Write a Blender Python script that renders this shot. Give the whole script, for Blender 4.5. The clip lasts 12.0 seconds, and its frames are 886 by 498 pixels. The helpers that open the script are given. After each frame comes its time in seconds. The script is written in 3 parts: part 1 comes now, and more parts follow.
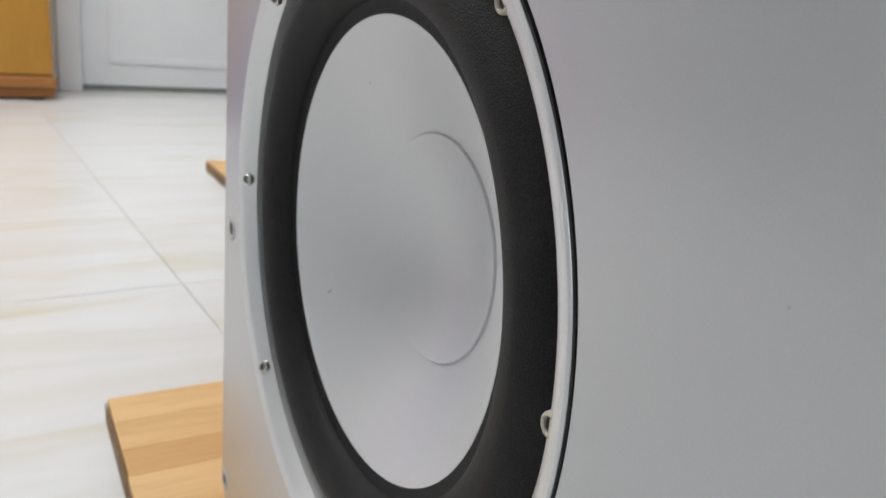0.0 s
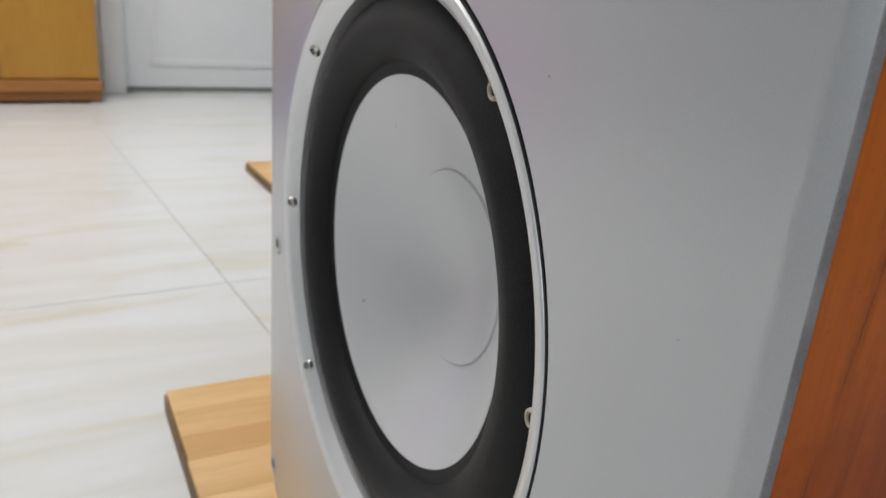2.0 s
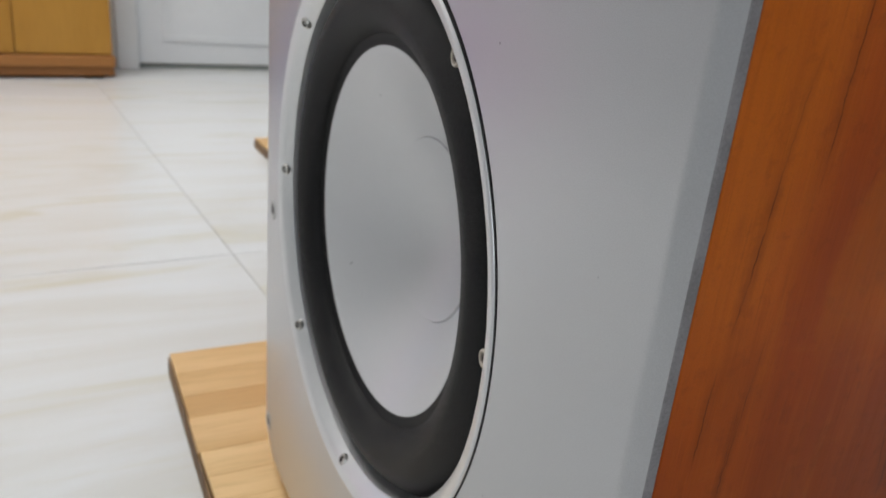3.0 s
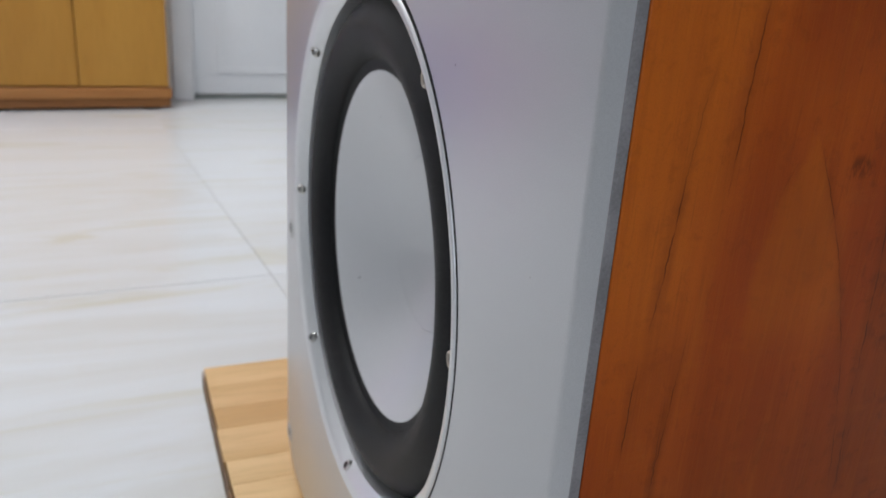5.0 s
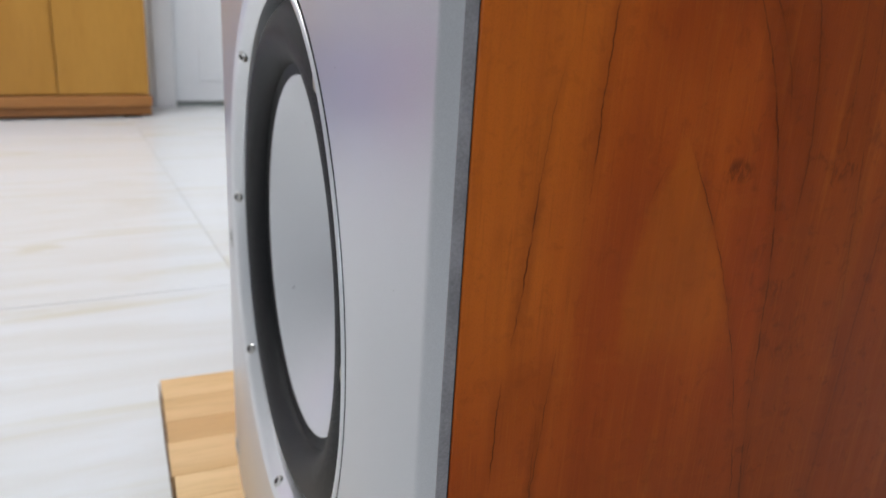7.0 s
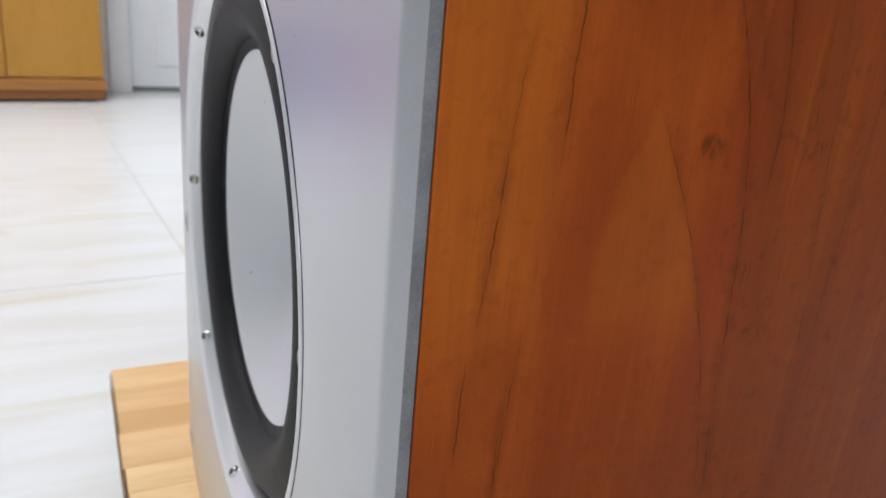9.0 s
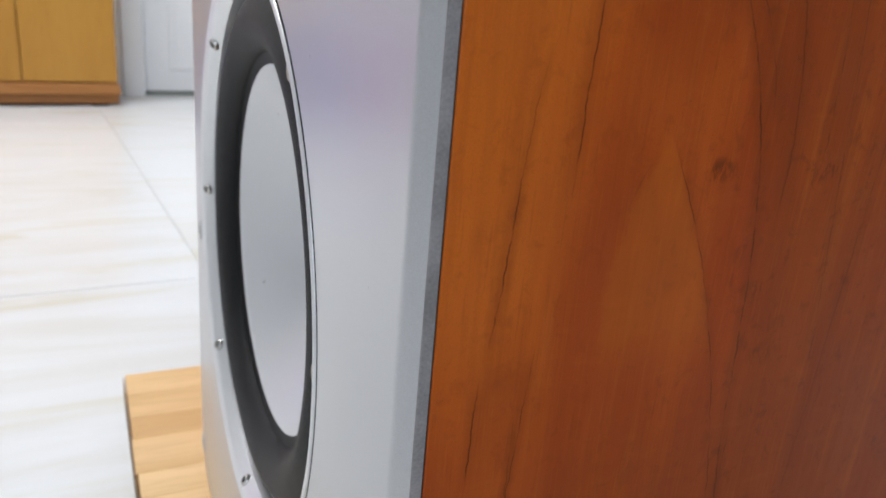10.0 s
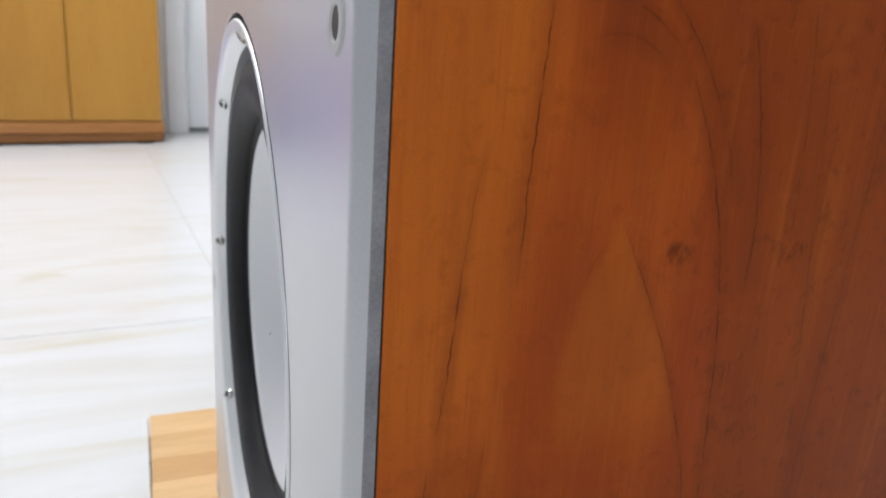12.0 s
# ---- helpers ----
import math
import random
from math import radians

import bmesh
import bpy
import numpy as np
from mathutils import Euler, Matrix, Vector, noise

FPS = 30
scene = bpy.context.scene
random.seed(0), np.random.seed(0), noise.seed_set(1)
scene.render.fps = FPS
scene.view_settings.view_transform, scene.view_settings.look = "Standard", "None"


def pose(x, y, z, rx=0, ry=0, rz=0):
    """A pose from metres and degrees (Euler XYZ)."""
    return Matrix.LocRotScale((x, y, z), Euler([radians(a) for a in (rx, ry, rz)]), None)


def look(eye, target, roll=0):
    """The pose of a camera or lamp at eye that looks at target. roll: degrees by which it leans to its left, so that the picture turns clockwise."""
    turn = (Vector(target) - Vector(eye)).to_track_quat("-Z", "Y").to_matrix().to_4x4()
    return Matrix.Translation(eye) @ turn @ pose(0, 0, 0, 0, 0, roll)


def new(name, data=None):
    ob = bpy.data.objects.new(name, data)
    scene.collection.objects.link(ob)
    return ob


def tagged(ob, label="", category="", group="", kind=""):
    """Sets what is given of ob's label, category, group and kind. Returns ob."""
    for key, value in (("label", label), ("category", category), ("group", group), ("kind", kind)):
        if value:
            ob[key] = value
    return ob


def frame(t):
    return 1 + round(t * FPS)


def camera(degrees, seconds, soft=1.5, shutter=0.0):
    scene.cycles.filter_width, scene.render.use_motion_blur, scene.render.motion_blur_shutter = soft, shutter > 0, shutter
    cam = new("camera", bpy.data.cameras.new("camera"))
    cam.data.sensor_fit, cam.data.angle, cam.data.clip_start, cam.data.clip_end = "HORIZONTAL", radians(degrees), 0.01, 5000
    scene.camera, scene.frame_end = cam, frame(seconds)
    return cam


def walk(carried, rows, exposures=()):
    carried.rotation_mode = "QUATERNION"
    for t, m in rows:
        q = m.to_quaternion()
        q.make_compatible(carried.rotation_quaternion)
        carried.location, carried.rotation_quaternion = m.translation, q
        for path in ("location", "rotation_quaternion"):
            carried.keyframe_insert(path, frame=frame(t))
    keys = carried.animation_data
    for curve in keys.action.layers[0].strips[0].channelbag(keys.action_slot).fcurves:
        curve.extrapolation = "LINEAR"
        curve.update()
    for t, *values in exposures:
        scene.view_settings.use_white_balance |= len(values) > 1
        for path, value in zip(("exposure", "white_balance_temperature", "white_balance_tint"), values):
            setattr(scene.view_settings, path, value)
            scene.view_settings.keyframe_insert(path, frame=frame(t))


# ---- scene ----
import functools

# ---- camera and walk ----
cam = camera(63.2, 12.0, soft=1.5, shutter=0.25)
cam.data.dof.use_dof = True
cam.data.dof.focus_distance = 0.205
cam.data.dof.aperture_fstop = 21.0
PATH = [
    (0, (-0.1235, -0.2686, 0.3927), (0.8491, 1.2653, -0.1649), 6.03),
    (0.5, (-0.1295, -0.2746, 0.3967), (0.8404, 1.2598, -0.1645), 6.50),
    (1, (-0.1298, -0.2826, 0.4032), (0.8183, 1.2698, -0.1453), 6.26),
    (1.5, (-0.1367, -0.2994, 0.4168), (0.7845, 1.2611, -0.1544), 5.02),
    (2, (-0.1428, -0.3148, 0.4252), (0.7485, 1.2549, -0.1677), 4.67),
    (2.5, (-0.1420, -0.3318, 0.4234), (0.7358, 1.2408, -0.1818), 5.23),
    (3, (-0.1386, -0.3453, 0.4238), (0.7227, 1.2231, -0.2151), 5.38),
    (4.8, (-0.1238, -0.3773, 0.4235), (0.6291, 1.2316, -0.2508), 3.95),
    (5, (-0.1180, -0.3766, 0.4261), (0.6252, 1.2704, -0.1612), 3.83),
    (5.5, (-0.1104, -0.3736, 0.4229), (0.6088, 1.2906, -0.1453), 3.42),
    (6, (-0.1062, -0.3796, 0.4229), (0.6088, 1.2831, -0.1551), 4.53),
    (6.5, (-0.0862, -0.3848, 0.4297), (0.6564, 1.2670, -0.1451), 3.57),
    (6.7, (-0.0776, -0.3838, 0.4288), (0.6753, 1.2639, -0.1444), 3.09),
    (8.3, (-0.0824, -0.3747, 0.4206), (0.7382, 1.2392, -0.1556), 5.97),
    (8.5, (-0.0787, -0.3761, 0.4216), (0.7491, 1.2350, -0.1522), 5.33),
    (9, (-0.0752, -0.3751, 0.4193), (0.7736, 1.2213, -0.1648), 4.86),
    (9.5, (-0.0743, -0.3762, 0.4222), (0.7676, 1.2230, -0.1643), 5.10),
    (10, (-0.0769, -0.3755, 0.4249), (0.7489, 1.2347, -0.1541), 4.84),
    (10.5, (-0.0751, -0.3735, 0.4266), (0.7280, 1.2483, -0.1518), 4.17),
    (11, (-0.0711, -0.3676, 0.4235), (0.7146, 1.2662, -0.1453), 3.70),
    (11.5, (-0.0657, -0.3694, 0.4292), (0.6875, 1.2823, -0.1316), 2.61),
    (12, (-0.0544, -0.3822, 0.4419), (0.6772, 1.2944, -0.0720), 3.72),
]
walk(cam, [(t, look(eye, target, roll)) for t, eye, target, roll in PATH], [(0, -0.16, 6760, 9.5), (2, -0.30, 6780, 9.0), (3, -0.34, 6740, 9.0), (5, -0.37, 6350, 10.5), (6.5, -0.22, 6350, 10.5), (8.5, 0.00, 6400, 10.5), (10.5, 0.09, 6400, 10), (12, 0.10, 6400, 10)])

# ---- world and light ----
world = bpy.data.worlds.new("world")
scene.world = world
world.use_nodes = True
wn = world.node_tree.nodes
sky = wn.new("ShaderNodeTexSky")
sky.sky_type = "NISHITA"
sky.sun_disc = False
sky.sun_elevation = radians(40)
sky.sun_rotation = radians(250)
wn["Background"].inputs["Strength"].default_value = 0.12
world.node_tree.links.new(sky.outputs["Color"], wn["Background"].inputs["Color"])

TURN = 7.0  # the room stands turned by this much against the loudspeaker
ROOM = pose(0, 0, 0, 0, 0, TURN)
X0, X1, Y0, Y1, TOP = -4.4, 4.2, -3.6, 2.962, 2.7
WIN_X0, WIN_X1, WIN_Z0, WIN_Z1 = -2.6, -0.3, 0.85, 2.3


def area_lamp(name, m, sx, sy, watts, colour):
    data = bpy.data.lights.new(name, "AREA")
    data.shape, data.size, data.size_y, data.energy, data.color = "RECTANGLE", sx, sy, watts, colour
    ob = new(name, data)
    ob.matrix_world = m
    return ob


# fill from behind the camera for the veneer side; its window is made up
area_lamp("south_fill", ROOM @ look(((WIN_X0 + WIN_X1) / 2, Y0 + 0.02, (WIN_Z0 + WIN_Z1) / 2), ((WIN_X0 + WIN_X1) / 2, 2, 1.2)), WIN_X1 - WIN_X0, WIN_Z1 - WIN_Z0, 30, (0.88, 0.94, 1.0))
# main overhead fill, position chosen for brightness; no such panel is in view
area_lamp("overhead_fill", ROOM @ look((-0.3, 1.7, TOP - 0.05), (-0.3, 1.7, 0)), 1.16, 1.16, 57, (0.985, 0.99, 1.0))


# ---- materials ----
class Mat:
    """A node material that is built step by step."""

    def __init__(self, name, rough=0.5, metal=0.0, spec=0.5):
        self.m = bpy.data.materials.new(name)
        self.m.use_nodes = True
        self.n, self.l = self.m.node_tree.nodes, self.m.node_tree.links
        self.b = self.n["Principled BSDF"]
        self.set(self.b, "Roughness", rough), self.set(self.b, "Metallic", metal), self.set(self.b, "Specular IOR Level", spec)
        self.co = self.n.new("ShaderNodeTexCoord").outputs["Object"]

    def set(self, node, key, value):
        if isinstance(value, bpy.types.NodeSocket):
            self.l.new(value, node.inputs[key])
        else:
            node.inputs[key].default_value = value

    def scaled(self, sx, sy, sz, jitter=False):
        node = self.n.new("ShaderNodeMapping")
        node.inputs["Scale"].default_value = (sx, sy, sz)
        self.l.new(self.co, node.inputs["Vector"])
        if jitter:
            info = self.n.new("ShaderNodeObjectInfo")
            self.l.new(self.math("MULTIPLY", info.outputs["Random"], 37.0), node.inputs["Location"])
        return node.outputs["Vector"]

    def noise(self, vec, scale, detail=4.0, rough=0.55, distort=0.0):
        node = self.n.new("ShaderNodeTexNoise")
        self.l.new(vec, node.inputs["Vector"])
        for key, value in (("Scale", scale), ("Detail", detail), ("Roughness", rough), ("Distortion", distort)):
            node.inputs[key].default_value = value
        return node.outputs["Fac"]

    def math(self, op, a, b=0.0, clamp=False):
        node = self.n.new("ShaderNodeMath")
        node.operation, node.use_clamp = op, clamp
        self.set(node, 0, a), self.set(node, 1, b)
        return node.outputs[0]

    def span(self, v, lo, hi, a=0.0, b=1.0):
        node = self.n.new("ShaderNodeMapRange")
        node.interpolation_type = "SMOOTHSTEP"
        for key, value in (("Value", v), ("From Min", lo), ("From Max", hi), ("To Min", a), ("To Max", b)):
            self.set(node, key, value)
        return node.outputs["Result"]

    def mix(self, fac, a, b, blend="MIX"):
        node = self.n.new("ShaderNodeMix")
        node.data_type, node.blend_type = "RGBA", blend
        self.set(node, 0, fac)
        self.set(node, 6, (*a, 1) if isinstance(a, tuple) else a)
        self.set(node, 7, (*b, 1) if isinstance(b, tuple) else b)
        return node.outputs[2]

    def xyz(self):
        node = self.n.new("ShaderNodeSeparateXYZ")
        self.l.new(self.co, node.inputs[0])
        return node.outputs

    def colour(self, c):
        self.set(self.b, "Base Color", (*c, 1) if isinstance(c, tuple) else c)
        return self

    def bump(self, height, strength, dist):
        node = self.n.new("ShaderNodeBump")
        node.inputs["Strength"].default_value, node.inputs["Distance"].default_value = strength, dist
        self.l.new(height, node.inputs["Height"])
        self.l.new(node.outputs["Normal"], self.b.inputs["Normal"])
        return self


def plain(name, c, rough, metal=0.0, vary=0.06, scale=30.0, bump=0.0, dist=0.0005, spec=0.5):
    m = Mat(name, rough, metal, spec)
    fine, broad = m.noise(m.co, scale * 12), m.noise(m.co, scale)
    k = m.math("ADD", m.math("MULTIPLY", fine, 0.4), m.math("MULTIPLY", broad, 0.6))
    lo = tuple(v * (1 - vary) for v in c)
    hi = tuple(min(1.0, v * (1 + vary)) for v in c)
    m.colour(m.mix(m.span(k, 0.3, 0.7), lo, hi))
    m.set(m.b, "Roughness", m.span(broad, 0.3, 0.7, rough * 0.92, min(1, rough * 1.08)))
    if bump:
        m.bump(fine, bump, dist)
    return m.m


def silver_paint(name, c, rough, grain, metal=0.72):
    """Satin silver lacquer with a fine metallic grain and some dust specks."""
    m = Mat(name, rough, metal)
    fine = m.noise(m.co, 2600, 2)
    broad = m.noise(m.co, 9, 3)
    base = m.mix(m.span(fine, 0.3, 0.7), tuple(v * 0.95 for v in c), tuple(v * 1.04 for v in c))
    base = m.mix(m.math("MULTIPLY", m.span(broad, 0.35, 0.7), 0.10), base, tuple(v * 0.88 for v in c))
    speck = m.span(m.noise(m.co, 210, 1), 0.80, 0.83)
    m.colour(m.mix(m.math("MULTIPLY", speck, 0.5), base, (0.12, 0.12, 0.13)))
    m.set(m.b, "Roughness", m.span(broad, 0.3, 0.7, rough * 0.93, rough * 1.07))
    m.bump(fine, grain, 0.0002)
    return m.m


def rubber(name):
    """Matt black rubber foam with a fine pebbled skin and lint."""
    m = Mat(name, 0.55, 0.0, 0.24)
    fine, broad = m.noise(m.co, 1500, 3), m.noise(m.co, 40, 3)
    base = m.mix(m.span(fine, 0.35, 0.7), (0.004, 0.004, 0.0045), (0.019, 0.019, 0.020))
    base = m.mix(m.math("MULTIPLY", m.span(broad, 0.45, 0.75), 0.30), base, (0.026, 0.025, 0.024))
    lint = m.span(m.noise(m.co, 330, 1), 0.81, 0.83)
    m.colour(m.mix(m.math("MULTIPLY", lint, 0.5), base, (0.35, 0.33, 0.30)))
    m.set(m.b, "Roughness", m.span(fine, 0.3, 0.7, 0.42, 0.60))
    m.bump(fine, 0.65, 0.0006)
    return m.m


def cherry_veneer():
    """Red-brown cherry veneer: vertical grain, a pale cathedral figure under a dark arch, gum lines and small knots."""
    m = Mat("cherry_veneer", 0.34, 0.0, 0.22)
    x, _, z = m.xyz()
    up = m.math("SUBTRACT", z, 0.09)
    wob = m.math("MULTIPLY", m.math("SUBTRACT", m.noise(m.scaled(8, 8, 60), 1.0, 4, 0.6), 0.5), 0.0030)
    xw = m.math("ADD", x, wob)

    def poly(v, *c):
        out = c[-1]
        for k in reversed(c[:-1]):
            out = m.math("ADD", m.math("MULTIPLY", v, out), k)
        return out

    def within(v, lo, hi, soft):
        return m.math("MULTIPLY", m.span(v, lo, lo + soft), m.span(v, hi - soft, hi, 1.0, 0.0))

    long_line = poly(up, 0.108, -0.204, -2.45, -13.8)  # the long dark line that closes the arch
    figure_left = poly(up, 0.0642, 0.443, 6.35, -3.9)
    figure_right = poly(up, 0.0804, -0.541, -2.60, -5.0)

    # ground tone: honey towards the front edge, red-brown further in, plum below
    broad = m.noise(m.scaled(34, 34, 5), 1.0, 3, 0.5, 0.5)
    streak = m.noise(m.scaled(230, 230, 8), 1.0, 5, 0.6, 0.3)
    fibre = m.noise(m.scaled(1500, 1500, 60), 1.0, 3, 0.6)
    blotch = m.noise(m.scaled(30, 30, 16), 1.0, 3, 0.55)
    base = m.mix(m.span(broad, 0.30, 0.70), (0.390, 0.061, 0.0052), (0.550, 0.107, 0.0080))
    honey = m.math("MULTIPLY", m.span(m.math("ADD", xw, m.math("MULTIPLY", up, -0.10)), 0.026, 0.050, 1.0, 0.0), m.span(z, 0.005, 0.070))
    base = m.mix(m.math("MULTIPLY", honey, 0.62), base, (0.690, 0.172, 0.0130))
    inner = m.span(m.math("SUBTRACT", xw, long_line), -0.004, 0.010)
    base = m.mix(m.math("MULTIPLY", inner, 0.55), base, (0.250, 0.044, 0.0045))
    crown = m.math("MULTIPLY", within(xw, 0.050, 0.098, 0.012), m.span(z, 0.108, 0.140))
    base = m.mix(m.math("MULTIPLY", crown, 0.50), base, (0.300, 0.040, 0.0035))
    low = m.span(m.math("ADD", z, m.math("MULTIPLY", x, -0.18)), 0.035, -0.030)
    base = m.mix(m.math("MULTIPLY", low, 0.45), base, (0.270, 0.052, 0.0085))
    base = m.mix(m.math("MULTIPLY", m.span(blotch, 0.50, 0.74), 0.40), base, (0.230, 0.038, 0.0045))
    # fine grain
    base = m.mix(m.math("MULTIPLY", m.span(streak, 0.40, 0.72), 0.20), base, (0.250, 0.042, 0.004))
    light = m.noise(m.scaled(160, 160, 6), 1.0, 4, 0.6, 0.2)
    base = m.mix(m.math("MULTIPLY", m.span(light, 0.52, 0.74), 0.20), base, (0.680, 0.190, 0.017))
    base = m.mix(m.math("MULTIPLY", m.span(fibre, 0.5, 0.8), 0.14), base, (0.66, 0.21, 0.018))
    pore = m.span(m.noise(m.scaled(900, 900, 42), 1.0, 3, 0.6), 0.56, 0.74)
    base = m.mix(m.math("MULTIPLY", pore, 0.17), base, (0.150, 0.026, 0.003))
    grit = m.noise(m.scaled(2600, 2600, 1500), 1.0, 2, 0.7)
    base = m.mix(m.math("MULTIPLY", m.span(grit, 0.45, 0.75), 0.14), base, (0.140, 0.030, 0.005))
    # short cross flecks, thickest beyond the long line
    fleck = m.span(m.noise(m.scaled(190, 190, 150), 1.0, 3, 0.6, 0.5), 0.52, 0.72)
    base = m.mix(m.math("MULTIPLY", fleck, m.span(x, 0.05, 0.14, 0.20, 0.46)), base, (0.150, 0.027, 0.005))
    rays = m.span(m.noise(m.scaled(60, 60, 200), 1.0, 3, 0.6), 0.54, 0.74)
    base = m.mix(m.math("MULTIPLY", rays, 0.06), base, (0.690, 0.210, 0.020))
    # pale figure, and the darker shoulder it stands in
    ragged = m.math("MULTIPLY", m.math("SUBTRACT", m.noise(m.scaled(60, 60, 90), 1.0, 3, 0.6), 0.5), 0.010)
    from_left = m.math("SUBTRACT", m.math("ADD", xw, ragged), figure_left)
    from_right = m.math("SUBTRACT", figure_right, xw)
    inside = m.math("MULTIPLY", m.span(from_left, -0.0010, 0.0034), m.span(from_right, -0.0005, 0.0012))
    inside = m.math("MULTIPLY", m.math("MULTIPLY", inside, m.span(z, 0.103, 0.1055, 1.0, 0.0)), m.span(z, 0.026, 0.052))
    base = m.mix(m.math("MULTIPLY", inside, 0.28), base, (0.620, 0.165, 0.010))

    # dark gum lines
    broken = m.span(m.noise(m.scaled(90, 90, 95), 1.0, 3), 0.36, 0.60, 0.18, 1.0)
    shake = m.math("MULTIPLY", m.math("SUBTRACT", m.noise(m.scaled(30, 30, 260), 1.0, 2), 0.5), 0.0014)
    xs = m.math("ADD", m.math("ADD", x, m.math("MULTIPLY", wob, 0.35)), shake)

    def gum(at, width, hi, lo, k, halo=0.22, v=None, run=None):
        nonlocal base
        v, run = xs if v is None else v, z if run is None else run
        d = m.math("ABSOLUTE", m.math("SUBTRACT", v, at))
        reach = within(run, lo, hi, 0.012)
        base = m.mix(m.math("MULTIPLY", m.span(d, width, width * 13, halo, 0.0), reach), base, (0.150, 0.026, 0.004))
        core = m.math("MULTIPLY", m.math("MULTIPLY", m.span(d, width * 0.2, width * 1.3, 1.0, 0.0), reach), broken)
        base = m.mix(m.math("MULTIPLY", core, k), base, (0.112, 0.018, 0.0028))

    gum(poly(up, 0.0431, 0.0246, 0.25), 0.00030, 0.175, 0.084, 0.85)
    gum(poly(up, 0.0274, 0.0772, 0.87, 35.2), 0.00020, 0.128, 0.078, 0.45)
    gum(poly(up, 0.0274, 0.0772, 0.87, 35.2), 0.00030, 0.094, 0.046, 0.95)
    gum(poly(up, 0.0226, 0.026), 0.00028, 0.041, 0.000, 0.85)
    gum(poly(up, 0.0410, 0.075), 0.00024, 0.048, -0.030, 0.70)
    gum(poly(up, 0.0330, -0.010), 0.00022, 0.030, -0.040, 0.50)
    gum(figure_left, 0.00026, 0.099, 0.080, 0.60, 0.12)
    gum(figure_right, 0.00028, 0.102, -0.030, 0.78, 0.18)
    gum(long_line, 0.00040, 0.147, -0.030, 0.85, 0.32)
    gum(poly(up, 0.1084, 0.137, -7.75), 0.00040, 0.172, 0.106, 0.65, 0.28)
    gum(poly(up, 0.119, -0.002, -3.28, 6.1), 0.00038, 0.160, 0.076, 0.60)
    gum(poly(up, 0.1333, -0.003, -1.21), 0.00042, 0.165, 0.092, 0.60)
    gum(poly(up, 0.1430, -0.120), 0.00040, 0.150, 0.020, 0.40)
    gum(poly(up, 0.1600, 0.060), 0.00050, 0.170, -0.060, 0.40)
    gum(poly(up, 0.0940, 0.180), 0.00024, 0.008, -0.012, 0.70)
    gum(poly(up, 0.1200, 0.008), 0.00026, 0.012, -0.035, 0.60)
    gum(poly(up, 0.0180, 0.060), 0.00022, 0.086, 0.070, 0.45)
    gum(poly(up, 0.0560, 0.100), 0.00022, 0.034, 0.018, 0.45)
    gum(poly(m.math("SUBTRACT", x, 0.07), 0.1571, -0.336, -23.3), 0.00040, 0.090, 0.055, 0.60, 0.34, m.math("ADD", z, shake), x)
    gum(poly(m.math("SUBTRACT", x, 0.07), 0.1500, -0.25, -26.0), 0.00050, 0.088, 0.054, 0.30, 0.30, m.math("ADD", z, shake), x)
    # small knots made of a few dark dashes
    dash = m.span(m.noise(m.scaled(330, 330, 150), 1.0, 3, 0.65, 0.6), 0.40, 0.62)
    for kx, kz, rx, rz, k in ((0.0924, 0.0937, 0.0070, 0.0042, 0.75), (0.1345, 0.0932, 0.0085, 0.0045, 0.60), (0.1150, 0.0560, 0.0100, 0.0035, 0.40), (0.1260, 0.0330, 0.0090, 0.0050, 0.35)):
        dx, dz = m.math("DIVIDE", m.math("SUBTRACT", x, kx), rx), m.math("DIVIDE", m.math("SUBTRACT", z, kz), rz)
        rr = m.math("ADD", m.math("MULTIPLY", dx, dx), m.math("MULTIPLY", dz, dz))
        base = m.mix(m.math("MULTIPLY", m.math("MULTIPLY", m.span(rr, 0.0, 1.25, 1.0, 0.0), dash), k), base, (0.105, 0.017, 0.003))
    m.colour(base)
    m.set(m.b, "Roughness", m.span(streak, 0.3, 0.7, 0.29, 0.38))
    m.bump(fibre, 0.10, 0.0004)
    return m.m


def timber(name, dark, light, rough, sx, sy, sz, spec=0.4):
    """Straight-grained timber; the grain runs where the scale is smallest. Each piece has a tone of its own."""
    m = Mat(name, rough, 0.0, spec)
    broad = m.noise(m.scaled(sx, sy, sz, True), 1.0, 3, 0.5, 0.5)
    fine = m.noise(m.scaled(sx * 9, sy * 9, sz * 9, True), 1.0, 4, 0.6, 0.3)
    tone = m.n.new("ShaderNodeObjectInfo").outputs["Random"]
    k = m.math("ADD", m.math("MULTIPLY", broad, 0.62), m.math("MULTIPLY", tone, 0.38))
    base = m.mix(m.span(k, 0.2, 0.8), dark, light)
    base = m.mix(m.math("MULTIPLY", m.span(fine, 0.45, 0.75), 0.30), base, tuple(v * 0.75 for v in dark))
    m.colour(base)
    m.bump(fine, 0.15, 0.0008)
    return m.m


